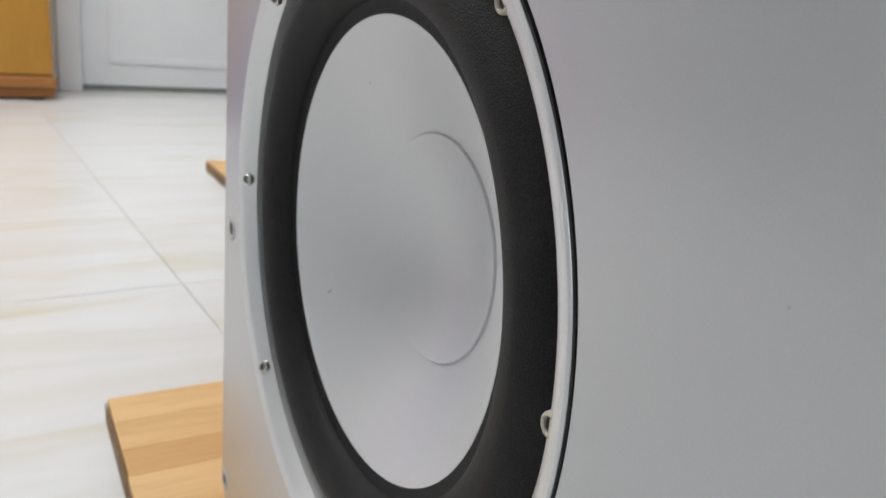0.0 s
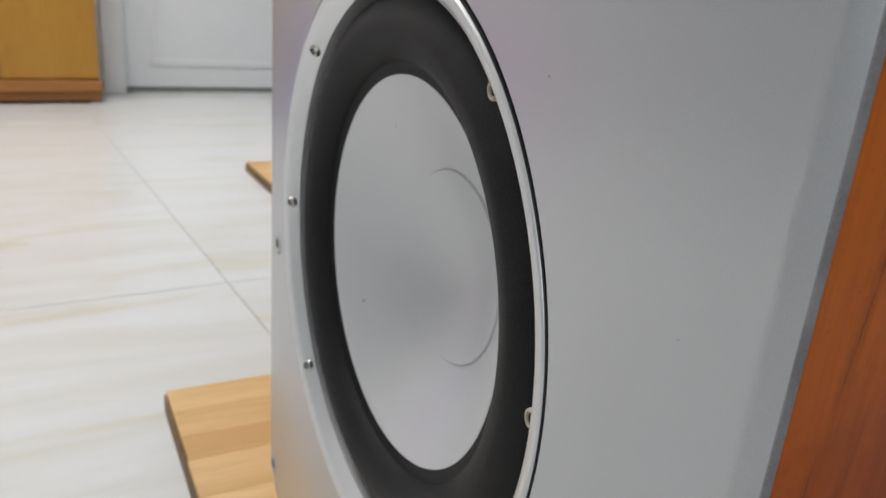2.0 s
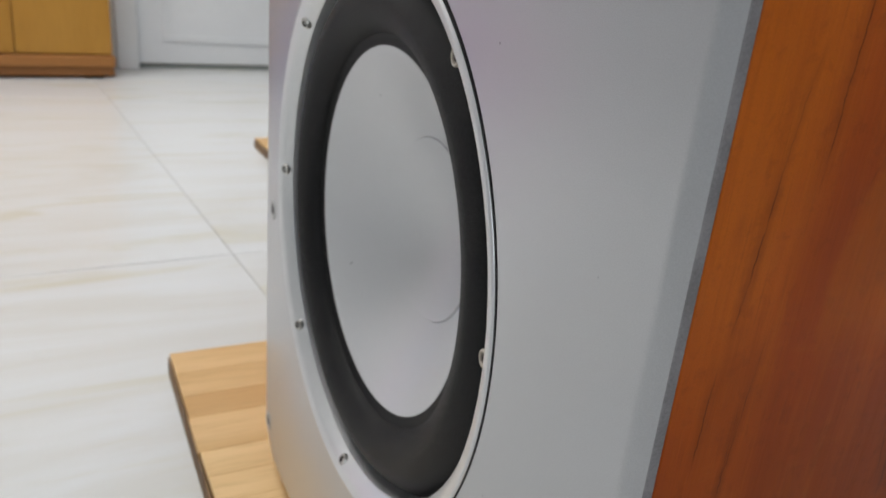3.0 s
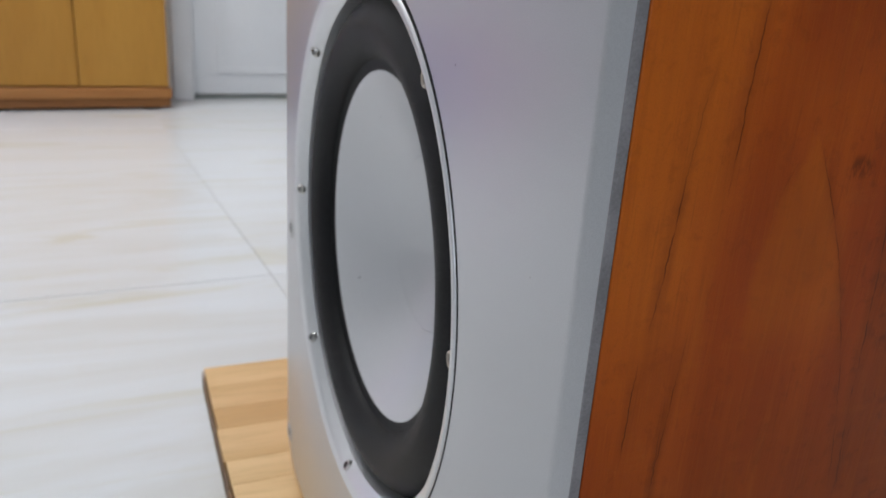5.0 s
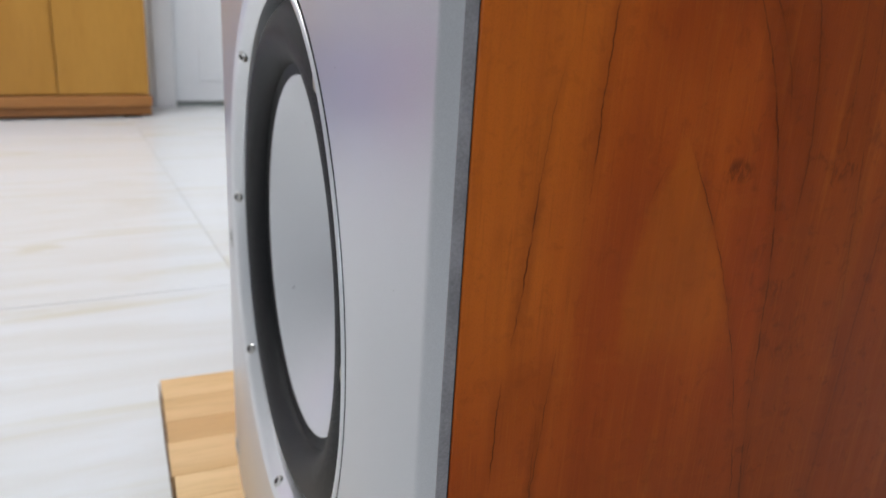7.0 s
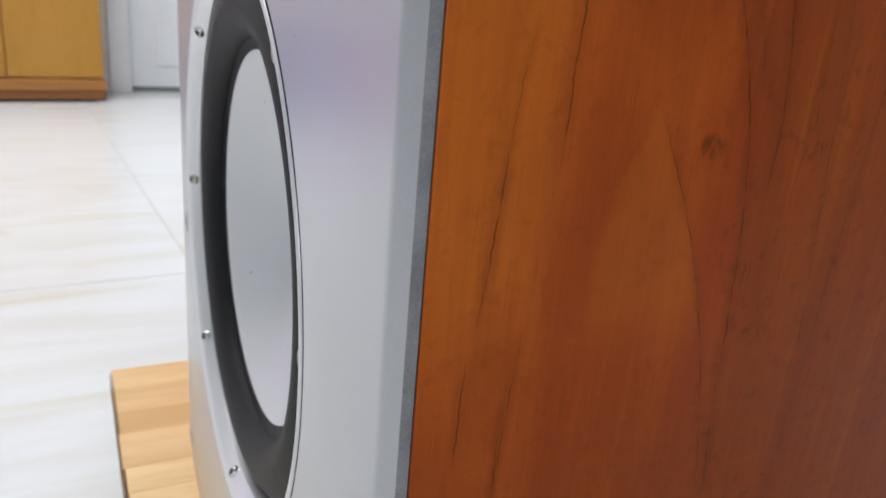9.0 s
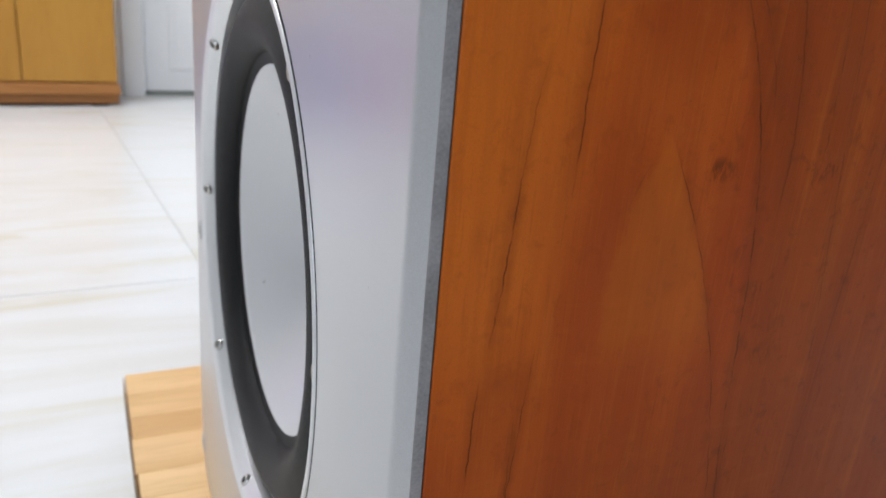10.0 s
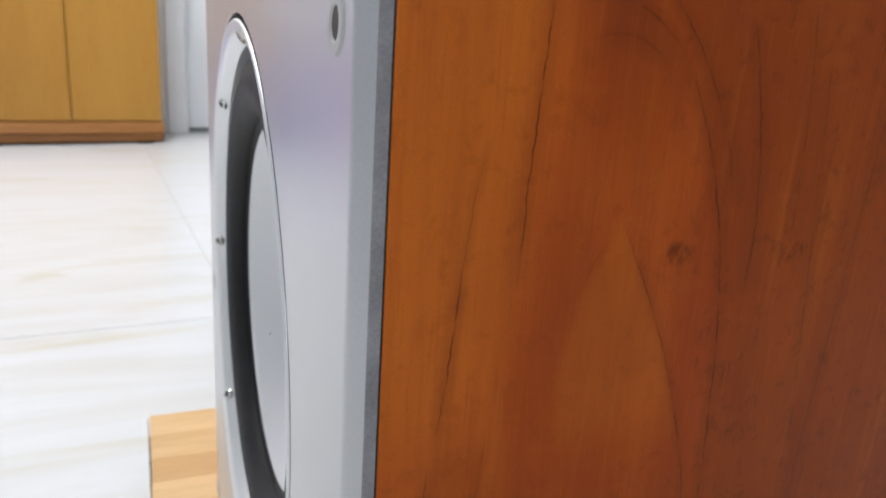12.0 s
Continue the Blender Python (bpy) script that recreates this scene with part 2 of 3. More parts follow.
def marble():
    """Polished pale porcelain with beige and greenish drifting veins."""
    m = Mat("polished_marble_tile", 0.09, 0.0, 0.5)
    drift = m.noise(m.scaled(1.1, 5.5, 1, True), 1.0, 6, 0.6, 1.2)
    vein = m.noise(m.scaled(1.6, 11, 1, True), 1.0, 5, 0.62, 0.9)
    thin = m.math("ABSOLUTE", m.math("SUBTRACT", m.noise(m.scaled(1.2, 7, 1, True), 1.0, 4, 0.55, 1.6), 0.5))
    base = m.mix(m.span(drift, 0.42, 0.68), (0.715, 0.735, 0.755), (0.665, 0.665, 0.65))
    base = m.mix(m.math("MULTIPLY", m.span(vein, 0.52, 0.70), 0.70), base, (0.63, 0.605, 0.50))
    base = m.mix(m.math("MULTIPLY", m.span(thin, 0.0, 0.02, 1.0, 0.0), 0.10), base, (0.62, 0.60, 0.54))
    m.colour(base)
    m.set(m.b, "Roughness", m.span(drift, 0.3, 0.7, 0.16, 0.24))
    return m.m


SILVER = silver_paint("silver_baffle_lacquer", (0.58, 0.585, 0.60), 0.33, 0.05)
RING = silver_paint("silver_ring_lacquer", (0.80, 0.805, 0.815), 0.38, 0.03)
CONE = silver_paint("spun_cone_aluminium", (0.72, 0.725, 0.74), 0.46, 0.02, 0.48)
# spun metal: the fine turning marks run round the cone's axis
spin = CONE.node_tree.nodes.new("ShaderNodeTangent")
spin.direction_type, spin.axis = "RADIAL", "X"
CONE.node_tree.nodes["Principled BSDF"].inputs["Anisotropic"].default_value = 0.22
CONE.node_tree.nodes["Principled BSDF"].inputs["Anisotropic Rotation"].default_value = 0.25
CONE.node_tree.links.new(spin.outputs["Tangent"], CONE.node_tree.nodes["Principled BSDF"].inputs["Tangent"])
BAND = plain("grey_textured_edge_paint", (0.285, 0.272, 0.280), 0.55, 0.15, 0.25, 90, 0.5, 0.0004)
BLACK = plain("black_gap_filler", (0.010, 0.010, 0.011), 0.7)
RUBBER = rubber("black_rubber_surround")
VENEER = cherry_veneer()
STEEL = plain("bright_screw_steel", (0.62, 0.61, 0.58), 0.28, 1.0, 0.12, 200)
# shade inside screw recesses and grille sockets, put into the colour
SHADED_RECESS = plain("shaded_recess", (0.05, 0.042, 0.032), 0.5, 0.6, 0.3, 300)
SOCKET = plain("pale_grey_socket_plastic", (0.52, 0.52, 0.51), 0.45, 0.0, 0.06, 120)
PALE_RIM = plain("pale_countersink_rim", (0.52, 0.46, 0.39), 0.4, 0.0, 0.1, 200)
PINE = timber("yellow_pine_board", (0.60, 0.345, 0.128), (0.80, 0.54, 0.265), 0.42, 2.0, 22, 30)
PINE_EDGE = timber("dark_board_edge", (0.16, 0.10, 0.06), (0.30, 0.18, 0.09), 0.7, 4, 20, 40)
HONEY = timber("honey_wood_laminate", (0.40, 0.185, 0.026), (0.50, 0.255, 0.046), 0.4, 12, 12, 1.6)
# plinth wood again, darkened in colour for the shadow below the moulding
PLINTH_LOW = timber("shaded_plinth_wood", (0.20, 0.075, 0.018), (0.30, 0.125, 0.035), 0.5, 2, 14, 30)
PLINTH = timber("plinth_wood", (0.34, 0.135, 0.035), (0.46, 0.215, 0.065), 0.45, 2, 14, 30)
MARBLE = marble()
GROUT = plain("grey_grout", (0.48, 0.48, 0.465), 0.85, 0, 0.08, 60, 0.3)
WALL = plain("white_wall_paint", (0.80, 0.81, 0.82), 0.75, 0, 0.02, 4, 0.15)
CEIL = plain("white_ceiling_paint", (0.82, 0.82, 0.82), 0.8, 0, 0.02, 4)
DOOR = plain("white_door_lacquer", (0.74, 0.76, 0.79), 0.38, 0, 0.02, 6)
GAPMAT = plain("dark_door_gap", (0.20, 0.22, 0.215), 0.7)
ALU = plain("white_window_frame", (0.78, 0.78, 0.78), 0.4)
DIFFUSER = bpy.data.materials.new("lamp_diffuser")
DIFFUSER.use_nodes = True
DIFFUSER.node_tree.nodes["Principled BSDF"].inputs["Base Color"].default_value = (0.9, 0.9, 0.9, 1)
DIFFUSER.node_tree.nodes["Principled BSDF"].inputs["Emission Color"].default_value = (1, 0.97, 0.93, 1)
DIFFUSER.node_tree.nodes["Principled BSDF"].inputs["Emission Strength"].default_value = 4.0
GLASS = bpy.data.materials.new("window_glass")
GLASS.use_nodes = True
GLASS.node_tree.nodes["Principled BSDF"].inputs["Transmission Weight"].default_value = 1.0
GLASS.node_tree.nodes["Principled BSDF"].inputs["Roughness"].default_value = 0.0
GLASS.node_tree.nodes["Principled BSDF"].inputs["IOR"].default_value = 1.05


# ---- mesh tools ----
def mesh_of(name, bm, material, smooth=None):
    bmesh.ops.recalc_face_normals(bm, faces=bm.faces)
    me = bpy.data.meshes.new(name)
    bm.to_mesh(me)
    bm.free()
    me.materials.append(material)
    if smooth is not None:
        for p in me.polygons:
            p.use_smooth = True
        me.set_sharp_from_angle(angle=radians(smooth))
    return me


def part(name, bm, material, parent=None, label="", m=None, smooth=None):
    ob = new(name, mesh_of(name, bm, material, smooth))
    if parent is not None:
        ob.parent = parent
    if m is not None:
        ob.matrix_basis = m
    if label:
        tagged(ob, label)
    return ob


def box(x0, x1, y0, y1, z0, z1, bevel=0.0, seg=2):
    bm = bmesh.new()
    bmesh.ops.create_cube(bm, size=1.0)
    bmesh.ops.scale(bm, vec=(x1 - x0, y1 - y0, z1 - z0), verts=bm.verts)
    bmesh.ops.translate(bm, vec=((x0 + x1) / 2, (y0 + y1) / 2, (z0 + z1) / 2), verts=bm.verts)
    if bevel:
        bmesh.ops.bevel(bm, geom=list(bm.edges), offset=bevel, segments=seg, profile=0.5, affect="EDGES")
    return bm


def lathe(profile, n=192, close=False):
    """Turns a profile of (radius, x) round the x axis."""
    bm = bmesh.new()
    rings = []
    for r, x in profile:
        if r < 1e-6:
            rings.append([bm.verts.new((x, 0, 0))])
        else:
            rings.append([bm.verts.new((x, r * math.cos(2 * math.pi * i / n), r * math.sin(2 * math.pi * i / n))) for i in range(n)])
    pairs = list(zip(rings, rings[1:])) + ([(rings[-1], rings[0])] if close else [])
    for a, b in pairs:
        for i in range(n):
            j = (i + 1) % n
            if len(a) == 1:
                bm.faces.new((a[0], b[i], b[j]))
            elif len(b) == 1:
                bm.faces.new((a[i], b[0], a[j]))
            else:
                bm.faces.new((a[i], b[i], b[j], a[j]))
    return bm


def bow(p0, p1, rise, n=14, power=2.0):
    """A rounded hump from one (radius, x) to another; rise goes along -x, a higher power makes fuller shoulders."""
    out = []
    for i in range(n + 1):
        u = 0.5 - 0.5 * math.cos(math.pi * i / n)
        r, x = p0[0] + (p1[0] - p0[0]) * u, p0[1] + (p1[1] - p0[1]) * u
        out.append((r, x - rise * max(0.0, 1 - abs(2 * u - 1) ** power) ** (1 / power)))
    return out


# ---- the room ----
def structure(name, bm, material, label, smooth=None):
    ob = part(name, bm, material, None, label, ROOM.copy(), smooth)
    return tagged(ob, kind="structure")


T = 0.14
DOOR_X0, DOOR_X1, DOOR_H = 0.525, 1.34, 2.02
floor = structure("floor", box(X0, X1, Y0, Y1 + 0.1, -0.10, -0.0015), GROUT, "pale grey grout bed under polished floor tiles")
structure("ceiling", box(X0 - T, X1 + T, Y0 - T, Y1 + T, TOP, TOP + 0.1), CEIL, "plain white painted ceiling")
# unseen closing walls, set far back so that they bounce less light
structure("wall_west", box(X0 - T, X0, Y0 - T, Y1 + T, -0.1, TOP), WALL, "plain white painted wall")
structure("wall_east", box(X1, X1 + T, Y0 - T, Y1 + T, -0.1, TOP), WALL, "plain white painted wall")


def joined(boxes):
    bm = bmesh.new()
    for b in boxes:
        me = bpy.data.meshes.new("piece")
        t = box(*b)
        t.to_mesh(me)
        t.free()
        bm.from_mesh(me)
        bpy.data.meshes.remove(me)
    return bm


structure("wall_north", joined([(X0, DOOR_X0 - 0.03, Y1, Y1 + T, -0.1, TOP), (DOOR_X1 + 0.03, X1, Y1, Y1 + T, -0.1, TOP), (DOOR_X0 - 0.03, DOOR_X1 + 0.03, Y1, Y1 + T, DOOR_H + 0.03, TOP)]), WALL, "white painted wall with a doorway")
structure("wall_south", joined([(X0, WIN_X0, Y0 - T, Y0, -0.1, TOP), (WIN_X1, X1, Y0 - T, Y0, -0.1, TOP), (WIN_X0, WIN_X1, Y0 - T, Y0, -0.1, WIN_Z0), (WIN_X0, WIN_X1, Y0 - T, Y0, WIN_Z1, TOP)]), WALL, "white wall out of view, its opening added for fill light")

# window behind the camera, unseen, added to house the fill lamp
win = tagged(new("fill_window"), "white-framed window out of view, added for fill light", "window", kind="structure")
win.matrix_world = ROOM @ pose(0, Y0 - 0.07, 0)
wx = (WIN_X0 + WIN_X1) / 2
for b in ((WIN_X0, WIN_X1, -0.03, 0.03, WIN_Z0, WIN_Z0 + 0.05), (WIN_X0, WIN_X1, -0.03, 0.03, WIN_Z1 - 0.05, WIN_Z1), (WIN_X0, WIN_X0 + 0.05, -0.03, 0.03, WIN_Z0 + 0.05, WIN_Z1 - 0.05), (WIN_X1 - 0.05, WIN_X1, -0.03, 0.03, WIN_Z0 + 0.05, WIN_Z1 - 0.05), (wx - 0.03, wx + 0.03, -0.03, 0.03, WIN_Z0 + 0.05, WIN_Z1 - 0.05)):
    part("window_frame", box(*b, 0.004), ALU, win)
for a, b in ((WIN_X0 + 0.05, wx - 0.03), (wx + 0.03, WIN_X1 - 0.05)):
    part("pane", box(a, b, -0.004, 0.004, WIN_Z0 + 0.05, WIN_Z1 - 0.05), GLASS, win).visible_shadow = False

# ceiling panel, unseen, added as a body for the overhead fill
lamp = tagged(new("overhead_panel"), "square light panel out of view, added as overhead fill", "ceiling light")
lamp.matrix_world = ROOM @ pose(-0.3, 1.7, TOP)
part("frame", joined([(-0.62, 0.62, -0.62, -0.59, -0.035, 0), (-0.62, 0.62, 0.59, 0.62, -0.035, 0), (-0.62, -0.59, -0.59, 0.59, -0.035, 0), (0.59, 0.62, -0.59, 0.59, -0.035, 0)]), ALU, lamp)
part("diffuser", box(-0.59, 0.59, -0.59, 0.59, -0.025, -0.005), DIFFUSER, lamp)

# door and its casing
door = tagged(new("door_1"), "closed white panelled door with a dark gap along its foot", "door", kind="structure")
door.matrix_world = ROOM @ pose(0, Y1, 0)
part("leaf", box(DOOR_X0 + 0.004, DOOR_X1 - 0.004, 0.035, 0.075, 0.022, DOOR_H, 0.002), DOOR, door)
# a dark strip fills the gap under the leaf
part("foot_strip", box(DOOR_X0 + 0.004, DOOR_X1 - 0.004, 0.036, 0.074, 0.0, 0.018), GAPMAT, door, "dark strip in the gap under the leaf")
for z0, z1 in ((0.112, 0.93), (1.04, 1.90)):
    x0, x1, w = DOOR_X0 + 0.113, DOOR_X1 - 0.113, 0.028
    for b in ((x0, x1, 0.029, 0.035, z0, z0 + w), (x0, x1, 0.029, 0.035, z1 - w, z1), (x0, x0 + w, 0.029, 0.035, z0 + w, z1 - w), (x1 - w, x1, 0.029, 0.035, z0 + w, z1 - w)):
        part("moulding", box(*b, 0.0025), DOOR, door)
for b in ((DOOR_X0 - 0.087, DOOR_X0, -0.018, 0.09, 0, DOOR_H + 0.10), (DOOR_X1, DOOR_X1 + 0.087, -0.018, 0.09, 0, DOOR_H + 0.10), (DOOR_X0, DOOR_X1, -0.018, 0.09, DOOR_H + 0.004, DOOR_H + 0.10)):
    part("casing", box(*b, 0.006), DOOR, door)
structure("wall_behind_door", box(DOOR_X0 - 0.1, DOOR_X1 + 0.1, Y1 + T + 0.002, Y1 + T + 0.05, -0.1, DOOR_H + 0.1), WALL, "plain wall closing the doorway")

# skirting
for b in ((X0, DOOR_X0 - 0.089, Y1 - 0.012, Y1, 0, 0.08), (DOOR_X1 + 0.089, X1, Y1 - 0.012, Y1, 0, 0.08)):
    structure("baseboard", box(*b, 0.003), DOOR, "low white skirting board along the wall")


# ---- sideboard cabinet ----
def sideboard():
    thing = tagged(new("cabinet"), "honey-coloured wooden cabinet with plain doors on a darker plinth", "cabinet")
    wide, deep, high = 0.640, 0.34, 0.84
    n = 2
    part("body", box(-wide, 0, 0.020, deep, 0.083, high, 0.002), HONEY, thing)
    part("plinth", box(-wide - 0.004, 0.004, 0.004, deep, 0.010, 0.0432, 0.004), PLINTH_LOW, thing, "wooden plinth, coloured darker brown for its underside shadow")
    part("plinth_moulding", box(-wide - 0.008, 0.008, -0.006, deep, 0.0435, 0.084, 0.006), PLINTH, thing)
    for x in (-wide + 0.06, -0.06):
        for y in (0.06, deep - 0.06):
            part("foot", box(x - 0.03, x + 0.03, y - 0.03, y + 0.03, 0.0, 0.010), BLACK, thing)
    w = wide / n
    for i in range(n):
        x0 = -wide + i * w
        part("door", box(x0 + 0.002, x0 + w - 0.002, 0.0, 0.0195, 0.0905, high - 0.03, 0.002), HONEY, thing)
    part("top", box(-wide - 0.01, 0.01, -0.01, deep, high + 0.0005, high + 0.025, 0.004), HONEY, thing)
    return thing


cab = sideboard()
cab.matrix_world = pose(0.045, 2.690, 0, 0, 0, 10)


# ---- stand-in boxes, out of direct view, added for the tints mirrored in the silver front ----
def tint_box(label, colour, wide, high, x, y):
    fabric = plain(label.split(" ")[0] + "_fabric", colour, 0.9, 0, 0.15, 60, 0.4, 0.001)
    thing = tagged(new("tint_box"), label, "box", "fabric boxes beside the cabinet")
    part("body", box(-wide / 2, wide / 2, -0.16, 0.16, 0.0, high - 0.04, 0.012), fabric, thing)
    part("lid", box(-wide / 2 - 0.008, wide / 2 + 0.008, -0.168, 0.168, high - 0.0395, high, 0.012), fabric, thing)
    thing.matrix_world = pose(x, y, 0, 0, 0, 10)


tint_box("pink fabric storage box standing beside a blue one", (0.90, 0.42, 0.66), 0.54, 0.42, -1.42, 2.45)
tint_box("blue fabric storage box standing beside the wooden cabinet", (0.32, 0.46, 0.94), 0.46, 0.33, -0.85, 2.55)


# ---- boards on the floor ----
def board(label, x0, x1, y0, y1, thick):
    """A board of edge-glued strips of uneven width, with worn ends."""
    thing = tagged(new("wooden_board"), label, "board", "boards under the loudspeakers")
    rng = random.Random(11)
    y = y1
    while y > y0 + 0.01:
        w = rng.uniform(0.034, 0.062)
        a = max(y0, y - w)
        bm = box(x0 + rng.uniform(-0.0012, 0.0012), x1, a + 0.0001, y, 0.0, thick - rng.uniform(0.0, 0.0002), 0.0004, 1)
        part("strip", bm, PINE, thing)
        # this end of each strip is coloured darker
        part("sawn_end", box(x0 - 0.0022, x0 - 0.0012, a + 0.002, y - 0.002, 0.001, thick - 0.003), PINE_EDGE, thing, "dark strip along the end")
        y = a
    return thing


BOARD_TOP = 0.025
board("yellow pine board lying on the tiles under the loudspeaker", -0.056, 0.40, -0.30, 0.402, BOARD_TOP)
board("second yellow pine board lying further off on the tiles", 0.296, 0.74, 0.79, 1.505, BOARD_TOP)


# ---- the loudspeaker ----
CZ = 0.297  # height of the woofer's centre
YN, YF, ZB, ZT = -0.2305, 0.1925, BOARD_TOP + 0.010 - CZ, 0.36  # sides, foot and top against that centre
RIM, HOLE = 0.1532, 0.1543  # radius of the ring and of its opening


def outline(inset, r, n_corner=14):
    """A rounded rectangle in (y, z), with its sides cut into short steps."""
    y0, y1, z0, z1 = YN, YF, ZB, ZT
    out = []
    corners = [(y1 - r, z0 + r, -90), (y1 - r, z1 - r, 0), (y0 + r, z1 - r, 90), (y0 + r, z0 + r, 180)]
    for k, (cy, cz, a0) in enumerate(corners):
        for i in range(n_corner + 1):
            a = radians(a0 + 90 * i / n_corner)
            out.append((cy + (r - inset) * math.cos(a), cz + (r - inset) * math.sin(a)))
        ny, nz, na = corners[(k + 1) % 4]
        a, b = radians(a0 + 90), radians(na)
        p = (cy + (r - inset) * math.cos(a), cz + (r - inset) * math.sin(a))
        q = (ny + (r - inset) * math.cos(b), nz + (r - inset) * math.sin(b))
        m = (100, 70)[k % 2]
        out += [(p[0] + (q[0] - p[0]) * i / m, p[1] + (q[1] - p[1]) * i / m) for i in range(1, m)]
    return out


def strip(loops):
    """Skins closed loops of points one to the next."""
    bm = bmesh.new()
    rows = [[bm.verts.new(p) for p in loop] for loop in loops]
    n = len(rows[0])
    for a, b in zip(rows, rows[1:]):
        for i in range(n):
            j = (i + 1) % n
            bm.faces.new((a[i], a[j], b[j], b[i]))
    return bm


def around(inset, x, r=0.040):
    return [(x, y, z) for y, z in outline(inset, r)]


def hole(radius, x, r=0.040):
    return [(x, radius * math.cos(math.atan2(z, y)), radius * math.sin(math.atan2(z, y))) for y, z in outline(0.008, r)]


def clipped_disc(r, cy, cz, clip, x0, x1, n=144):
    """A thin disc about its own centre, cut out where the ring's opening (at -cy, -cz from it) begins."""
    bm = bmesh.new()
    rim = []
    for i in range(n):
        a = 2 * math.pi * i / n
        dy, dz = math.cos(a), math.sin(a)
        half, rest = cy * dy + cz * dz, cy * cy + cz * cz - clip * clip
        disc = half * half - rest
        reach = -half - math.sqrt(disc) if disc > 0 and half < 0 else 9.0
        k = min(r, reach)
        rim.append((k * dy, k * dz))
    front = [bm.verts.new((x0, y, z)) for y, z in rim]
    back = [bm.verts.new((x1, y, z)) for y, z in rim]
    mid = bm.verts.new((x0, 0, 0))
    for i in range(n):
        j = (i + 1) % n
        bm.faces.new((mid, front[i], front[j]))
        bm.faces.new((front[i], back[i], back[j], front[j]))
    return bm


def screw(pale_cup):
    """A small button screw with a hexagon socket; its head looks along -x. Some sit deep in a pale countersunk cup."""
    if pale_cup:
        head = part("screw", lathe([(0.0, -0.0002), (0.0020, -0.0002), (0.0024, 0.0002), (0.0024, 0.0010)], 24), SHADED_RECESS, None, "dark screw sunk in a countersunk cup", smooth=35)
        # countersunk cup; the light on its edge is put in as pale colour
        part("pale_cup", lathe([(0.0023, 0.0006), (0.0024, -0.0007), (0.0028, -0.0011), (0.0035, -0.0009), (0.0038, -0.0002), (0.0038, 0.0046)], 32), PALE_RIM, head, "pale rim of a countersunk hole", smooth=40)
        return head
    head = part("screw", lathe([(0.0, 0.0008), (0.0011, 0.0008), (0.0013, -0.0014), (0.0024, -0.0014), (0.0031, -0.0005), (0.0033, 0.0012)], 24), STEEL, None, smooth=35)
    part("recess", lathe([(0.0, 0.0002), (0.00165, 0.0002), (0.00175, -0.00145), (0.00135, -0.00148), (0.00125, -0.0001), (0.0, -0.0001)], 6), SHADED_RECESS, head, "dark hexagon recess")
    return head


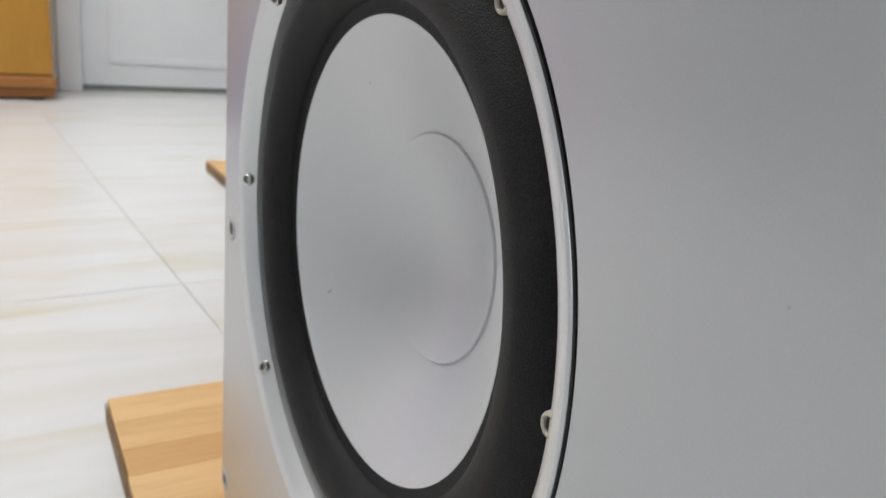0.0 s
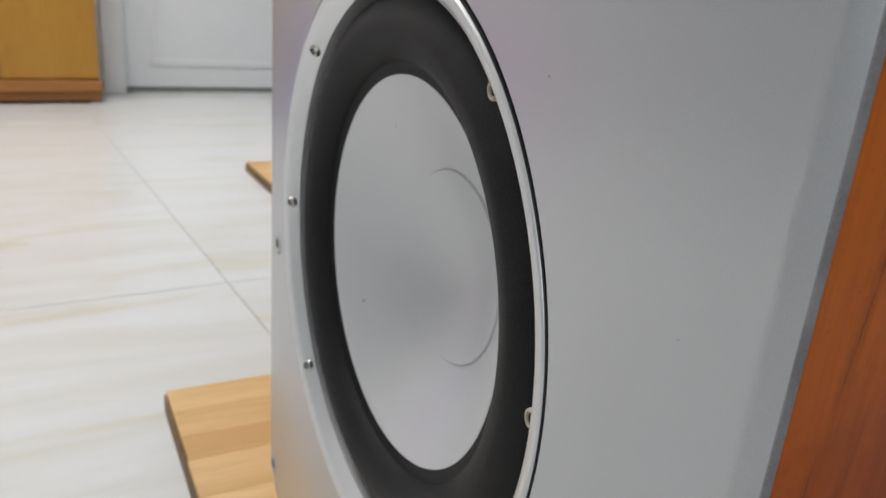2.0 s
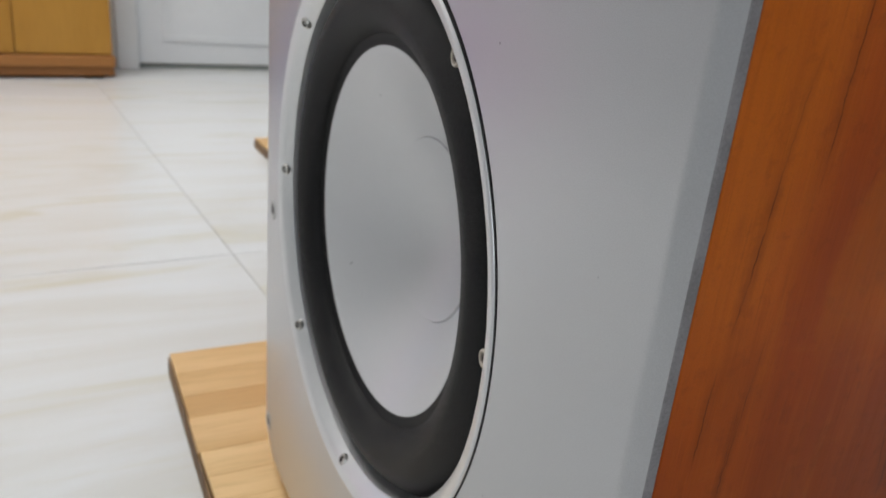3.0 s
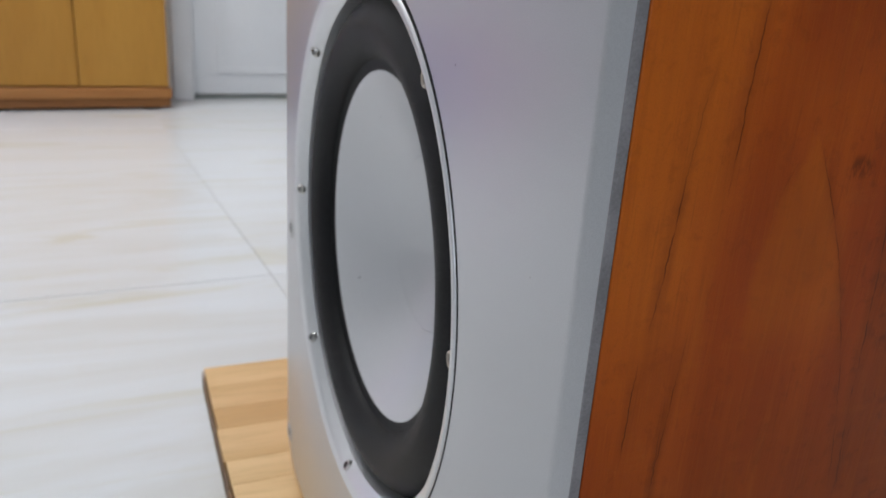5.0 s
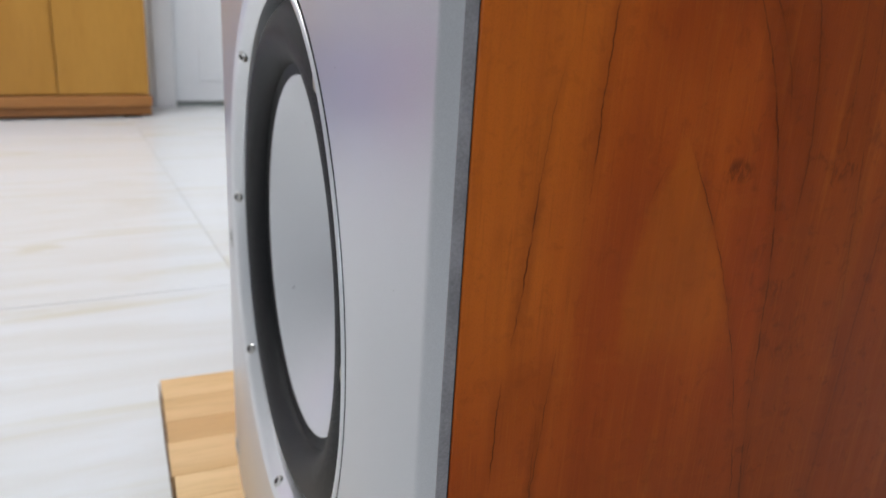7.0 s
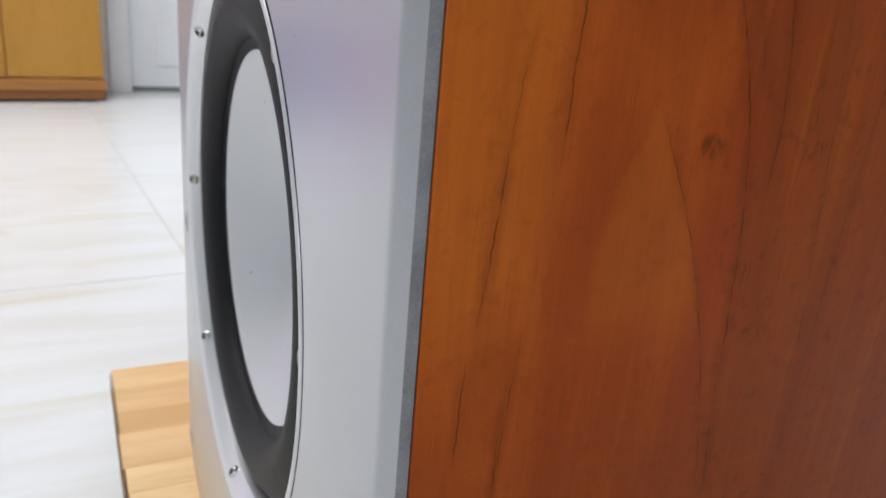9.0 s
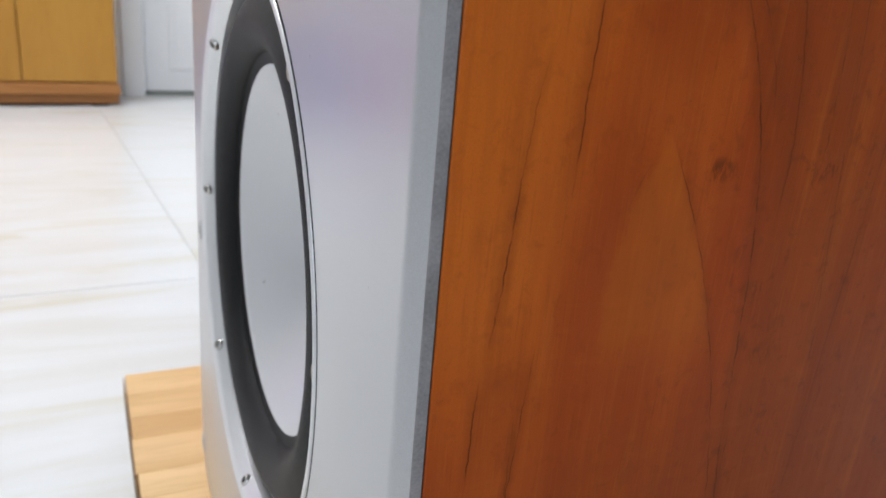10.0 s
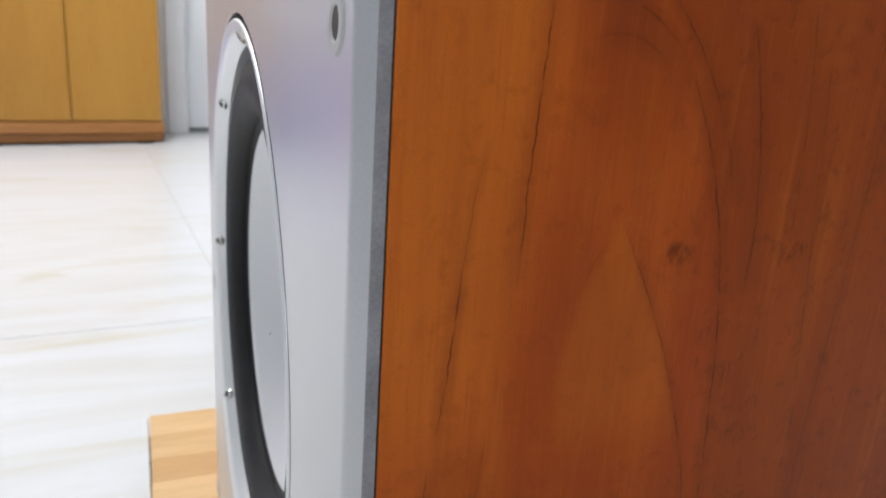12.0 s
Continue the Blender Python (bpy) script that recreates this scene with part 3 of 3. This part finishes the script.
def loudspeaker():
    thing = tagged(new("loudspeaker"), "large silver-fronted loudspeaker with cherry veneer sides, on a pine board", "loudspeaker")
    # front
    baffle = part("baffle", strip([hole(HOLE, 0.018), hole(HOLE, 0.0004), hole(HOLE + 0.0005, 0.0), around(0.0066, 0.0), around(0.0054, 0.0002), around(0.0046, 0.0006), around(0.0040, 0.0011), around(0.0008, 0.0037), around(0.0004, 0.0041)]), SILVER, thing, "satin silver front panel", smooth=20)
    part("edge_band", strip([around(0.0004, 0.00411), around(0.0001, 0.0044), around(0.0, 0.0048), around(0.0, 0.0073), around(0.004, 0.0073)]), BAND, thing, "dark grey textured edge", smooth=30)
    part("shadow_gap", strip([around(0.0007, 0.0071), around(0.0007, 0.0083)]), BLACK, thing)
    # box
    back, x0 = 0.40, 0.0079
    t = 0.019
    part("side_panel", box(x0, back, YN + 0.0002, YN + t, ZB, ZT, 0.0006), VENEER, thing, "red-brown cherry veneer side")
    part("side_panel", box(x0, back, YF - t, YF - 0.0002, ZB, ZT, 0.0006), VENEER, thing)
    part("top_panel", box(x0, back, YN + t, YF - t, ZT - t, ZT, 0.0006), VENEER, thing)
    part("bottom_panel", box(x0, back, YN + t, YF - t, ZB, ZB + t, 0.0006), VENEER, thing)
    part("back_panel", box(back - t, back - 0.001, YN + t, YF - t, ZB + t, ZT - t), BLACK, thing)
    for x in (0.05, back - 0.05):
        for y in (YN + 0.05, YF - 0.05):
            part("foot", lathe([(0.0, 0.0), (0.018, 0.0), (0.020, 0.002), (0.020, 0.010), (0.0, 0.010)], 32), BLACK, thing, "", pose(x, y, ZB - 0.010) @ pose(0, 0, 0, 0, -90, 0))
    part("inner_front", strip([hole(RIM - 0.01, 0.0185), around(0.021, 0.0185)]), BLACK, thing)
    # round cover plate that tucks in under the ring
    cy, cz, cr = -0.137, -0.122, 0.044
    cover = part("cover_plate", clipped_disc(cr, cy, cz, HOLE + 0.0008, -0.0007, 0.0002), SILVER, thing, "round silver cover plate", pose(0, cy, cz))
    part("gap_line", clipped_disc(cr + 0.0009, cy, cz, HOLE + 0.0004, -0.0003, 0.0002), BLACK, cover)
    # sockets for the grille
    for y, z in ((-0.210, 0.1486), (-0.2092, -0.0293), (0.1688, -0.0386), (0.1775, -0.229)):
        s = part("grille_socket", lathe([(0.0034, 0.004), (0.0036, 0.0002), (0.0046, -0.0007), (0.0072, -0.0007), (0.0080, 0.0002)], 40), SOCKET, baffle, "pale grey socket", pose(0, y, z), 40)
        # a flat dark disc gives the shade inside the hole
        hole_bm = lathe([(0.0, -0.0002), (0.0043, -0.0002), (0.0043, 0.0004)], 28)
        part("socket_hole", hole_bm, SHADED_RECESS, s, "dark socket hole")
    # woofer: ring, surround, cone, cap, screws
    ring = [(RIM, 0.012), (RIM, 0.0006), (RIM - 0.0003, -0.0002), (RIM - 0.0010, -0.0008), (RIM - 0.0018, -0.0009), (RIM - 0.0026, -0.0005), (0.1492, -0.0002), (0.1477, 0.0003), (0.1462, 0.0011), (0.1447, 0.0023), (0.1432, 0.0038), (0.1417, 0.0054), (0.1404, 0.0068), (0.1403, 0.0170)]
    woofer = part("woofer", lathe(ring, 256), RING, thing, "round satin silver mounting ring of the woofer", pose(0, 0, -0.0012), 28)
    # thin black ring draws the dark gap round the rim
    part("gap_ring", lathe([(RIM - 0.0002, 0.0030), (RIM - 0.0002, 0.0001), (HOLE - 0.0003, 0.0001), (HOLE - 0.0003, 0.0030)], 256), BLACK, woofer, "thin black ring in the gap round the woofer")
    surround = [(0.1404, 0.0180), (0.1400, 0.0164)] + bow((0.1388, 0.0160), (0.1055, 0.0160), 0.0112, 32, 1.6) + [(0.1047, 0.0164), (0.1036, 0.0167), (0.1020, 0.0170), (0.1006, 0.0172), (0.0998, 0.0175), (0.0980, 0.0200)]
    part("surround", lathe(surround, 256), RUBBER, woofer, "wide black rubber half-roll surround", None, 50)
    cone = [(0.1000, 0.0184), (0.0997, 0.0174), (0.0988, 0.0175)]
    for i in range(1, 17):
        u = i / 16
        cone.append((0.0988 + (0.0500 - 0.0988) * u, 0.0175 + 0.0310 * u))
    part("cone", lathe(cone, 256), CONE, woofer, "satin silver aluminium cone", None, 40)
    cap = [(0.0526, 0.0476), (0.0524, 0.0462), (0.0519, 0.0457), (0.0510, 0.0461)]
    for i in range(1, 17):
        u = i / 16
        cap.append((0.0510 * (1 - u), 0.0461 + 0.0160 * (1 - (1 - u) ** 2)))
    part("dust_cap", lathe(cap, 192), CONE, woofer, "dished silver dust cap", None, 40)
    for k in range(8):
        a = radians(45 * k)
        near = math.cos(a) < -0.5  # these screws get the cup with the pale, lit-looking edge
        s = screw(near)
        s.parent = woofer
        s.matrix_basis = pose(0, 0, 0, 45 * k + (-0.3 * (4 - k) - 0.7 if near else 0.0)) @ (pose(0.0016, 0.1462, 0, 0, 0, 6) if near else pose(0.0030, 0.1446, 0, 0, 0, 32) @ Matrix.Scale(1.22, 4))
    return thing


speaker = loudspeaker()
speaker.matrix_world = pose(-0.0068, 0, CZ, 0, 0, -0.87)

# ---- floor tiles, laid last ----
TX, TY, JOINT = 0.75, 1.5, 0.0016
@functools.cache
def tile_mesh(long):
    return mesh_of("tile", box(JOINT / 2, TX - JOINT / 2, JOINT / 2, long - JOINT / 2, -0.0014, 0.0, 0.0004, 1), MARBLE)


LAY = ROOM.inverted() @ pose(0.084, 0.752, 0, 0, 0, 3.4)  # the tiles run a little askew to the walls
for i in range(-8, 8):
    for j in range(-5, 4):
        at = LAY @ Vector((i * TX, j * TY, 0))
        mid = LAY @ Vector(((i + 0.5) * TX, (j + 0.5) * TY, 0))
        long = round(min(TY, Y1 + 0.09 - at.y), 2)  # the last row is cut off under the wall
        if not (X0 < mid.x < X1 and Y0 < mid.y) or long < 0.05:
            continue
        tile = new("tile", tile_mesh(long))
        tile.parent = floor
        tile.matrix_basis = pose(at.x, at.y, 0, 0, 0, 3.4 - TURN)
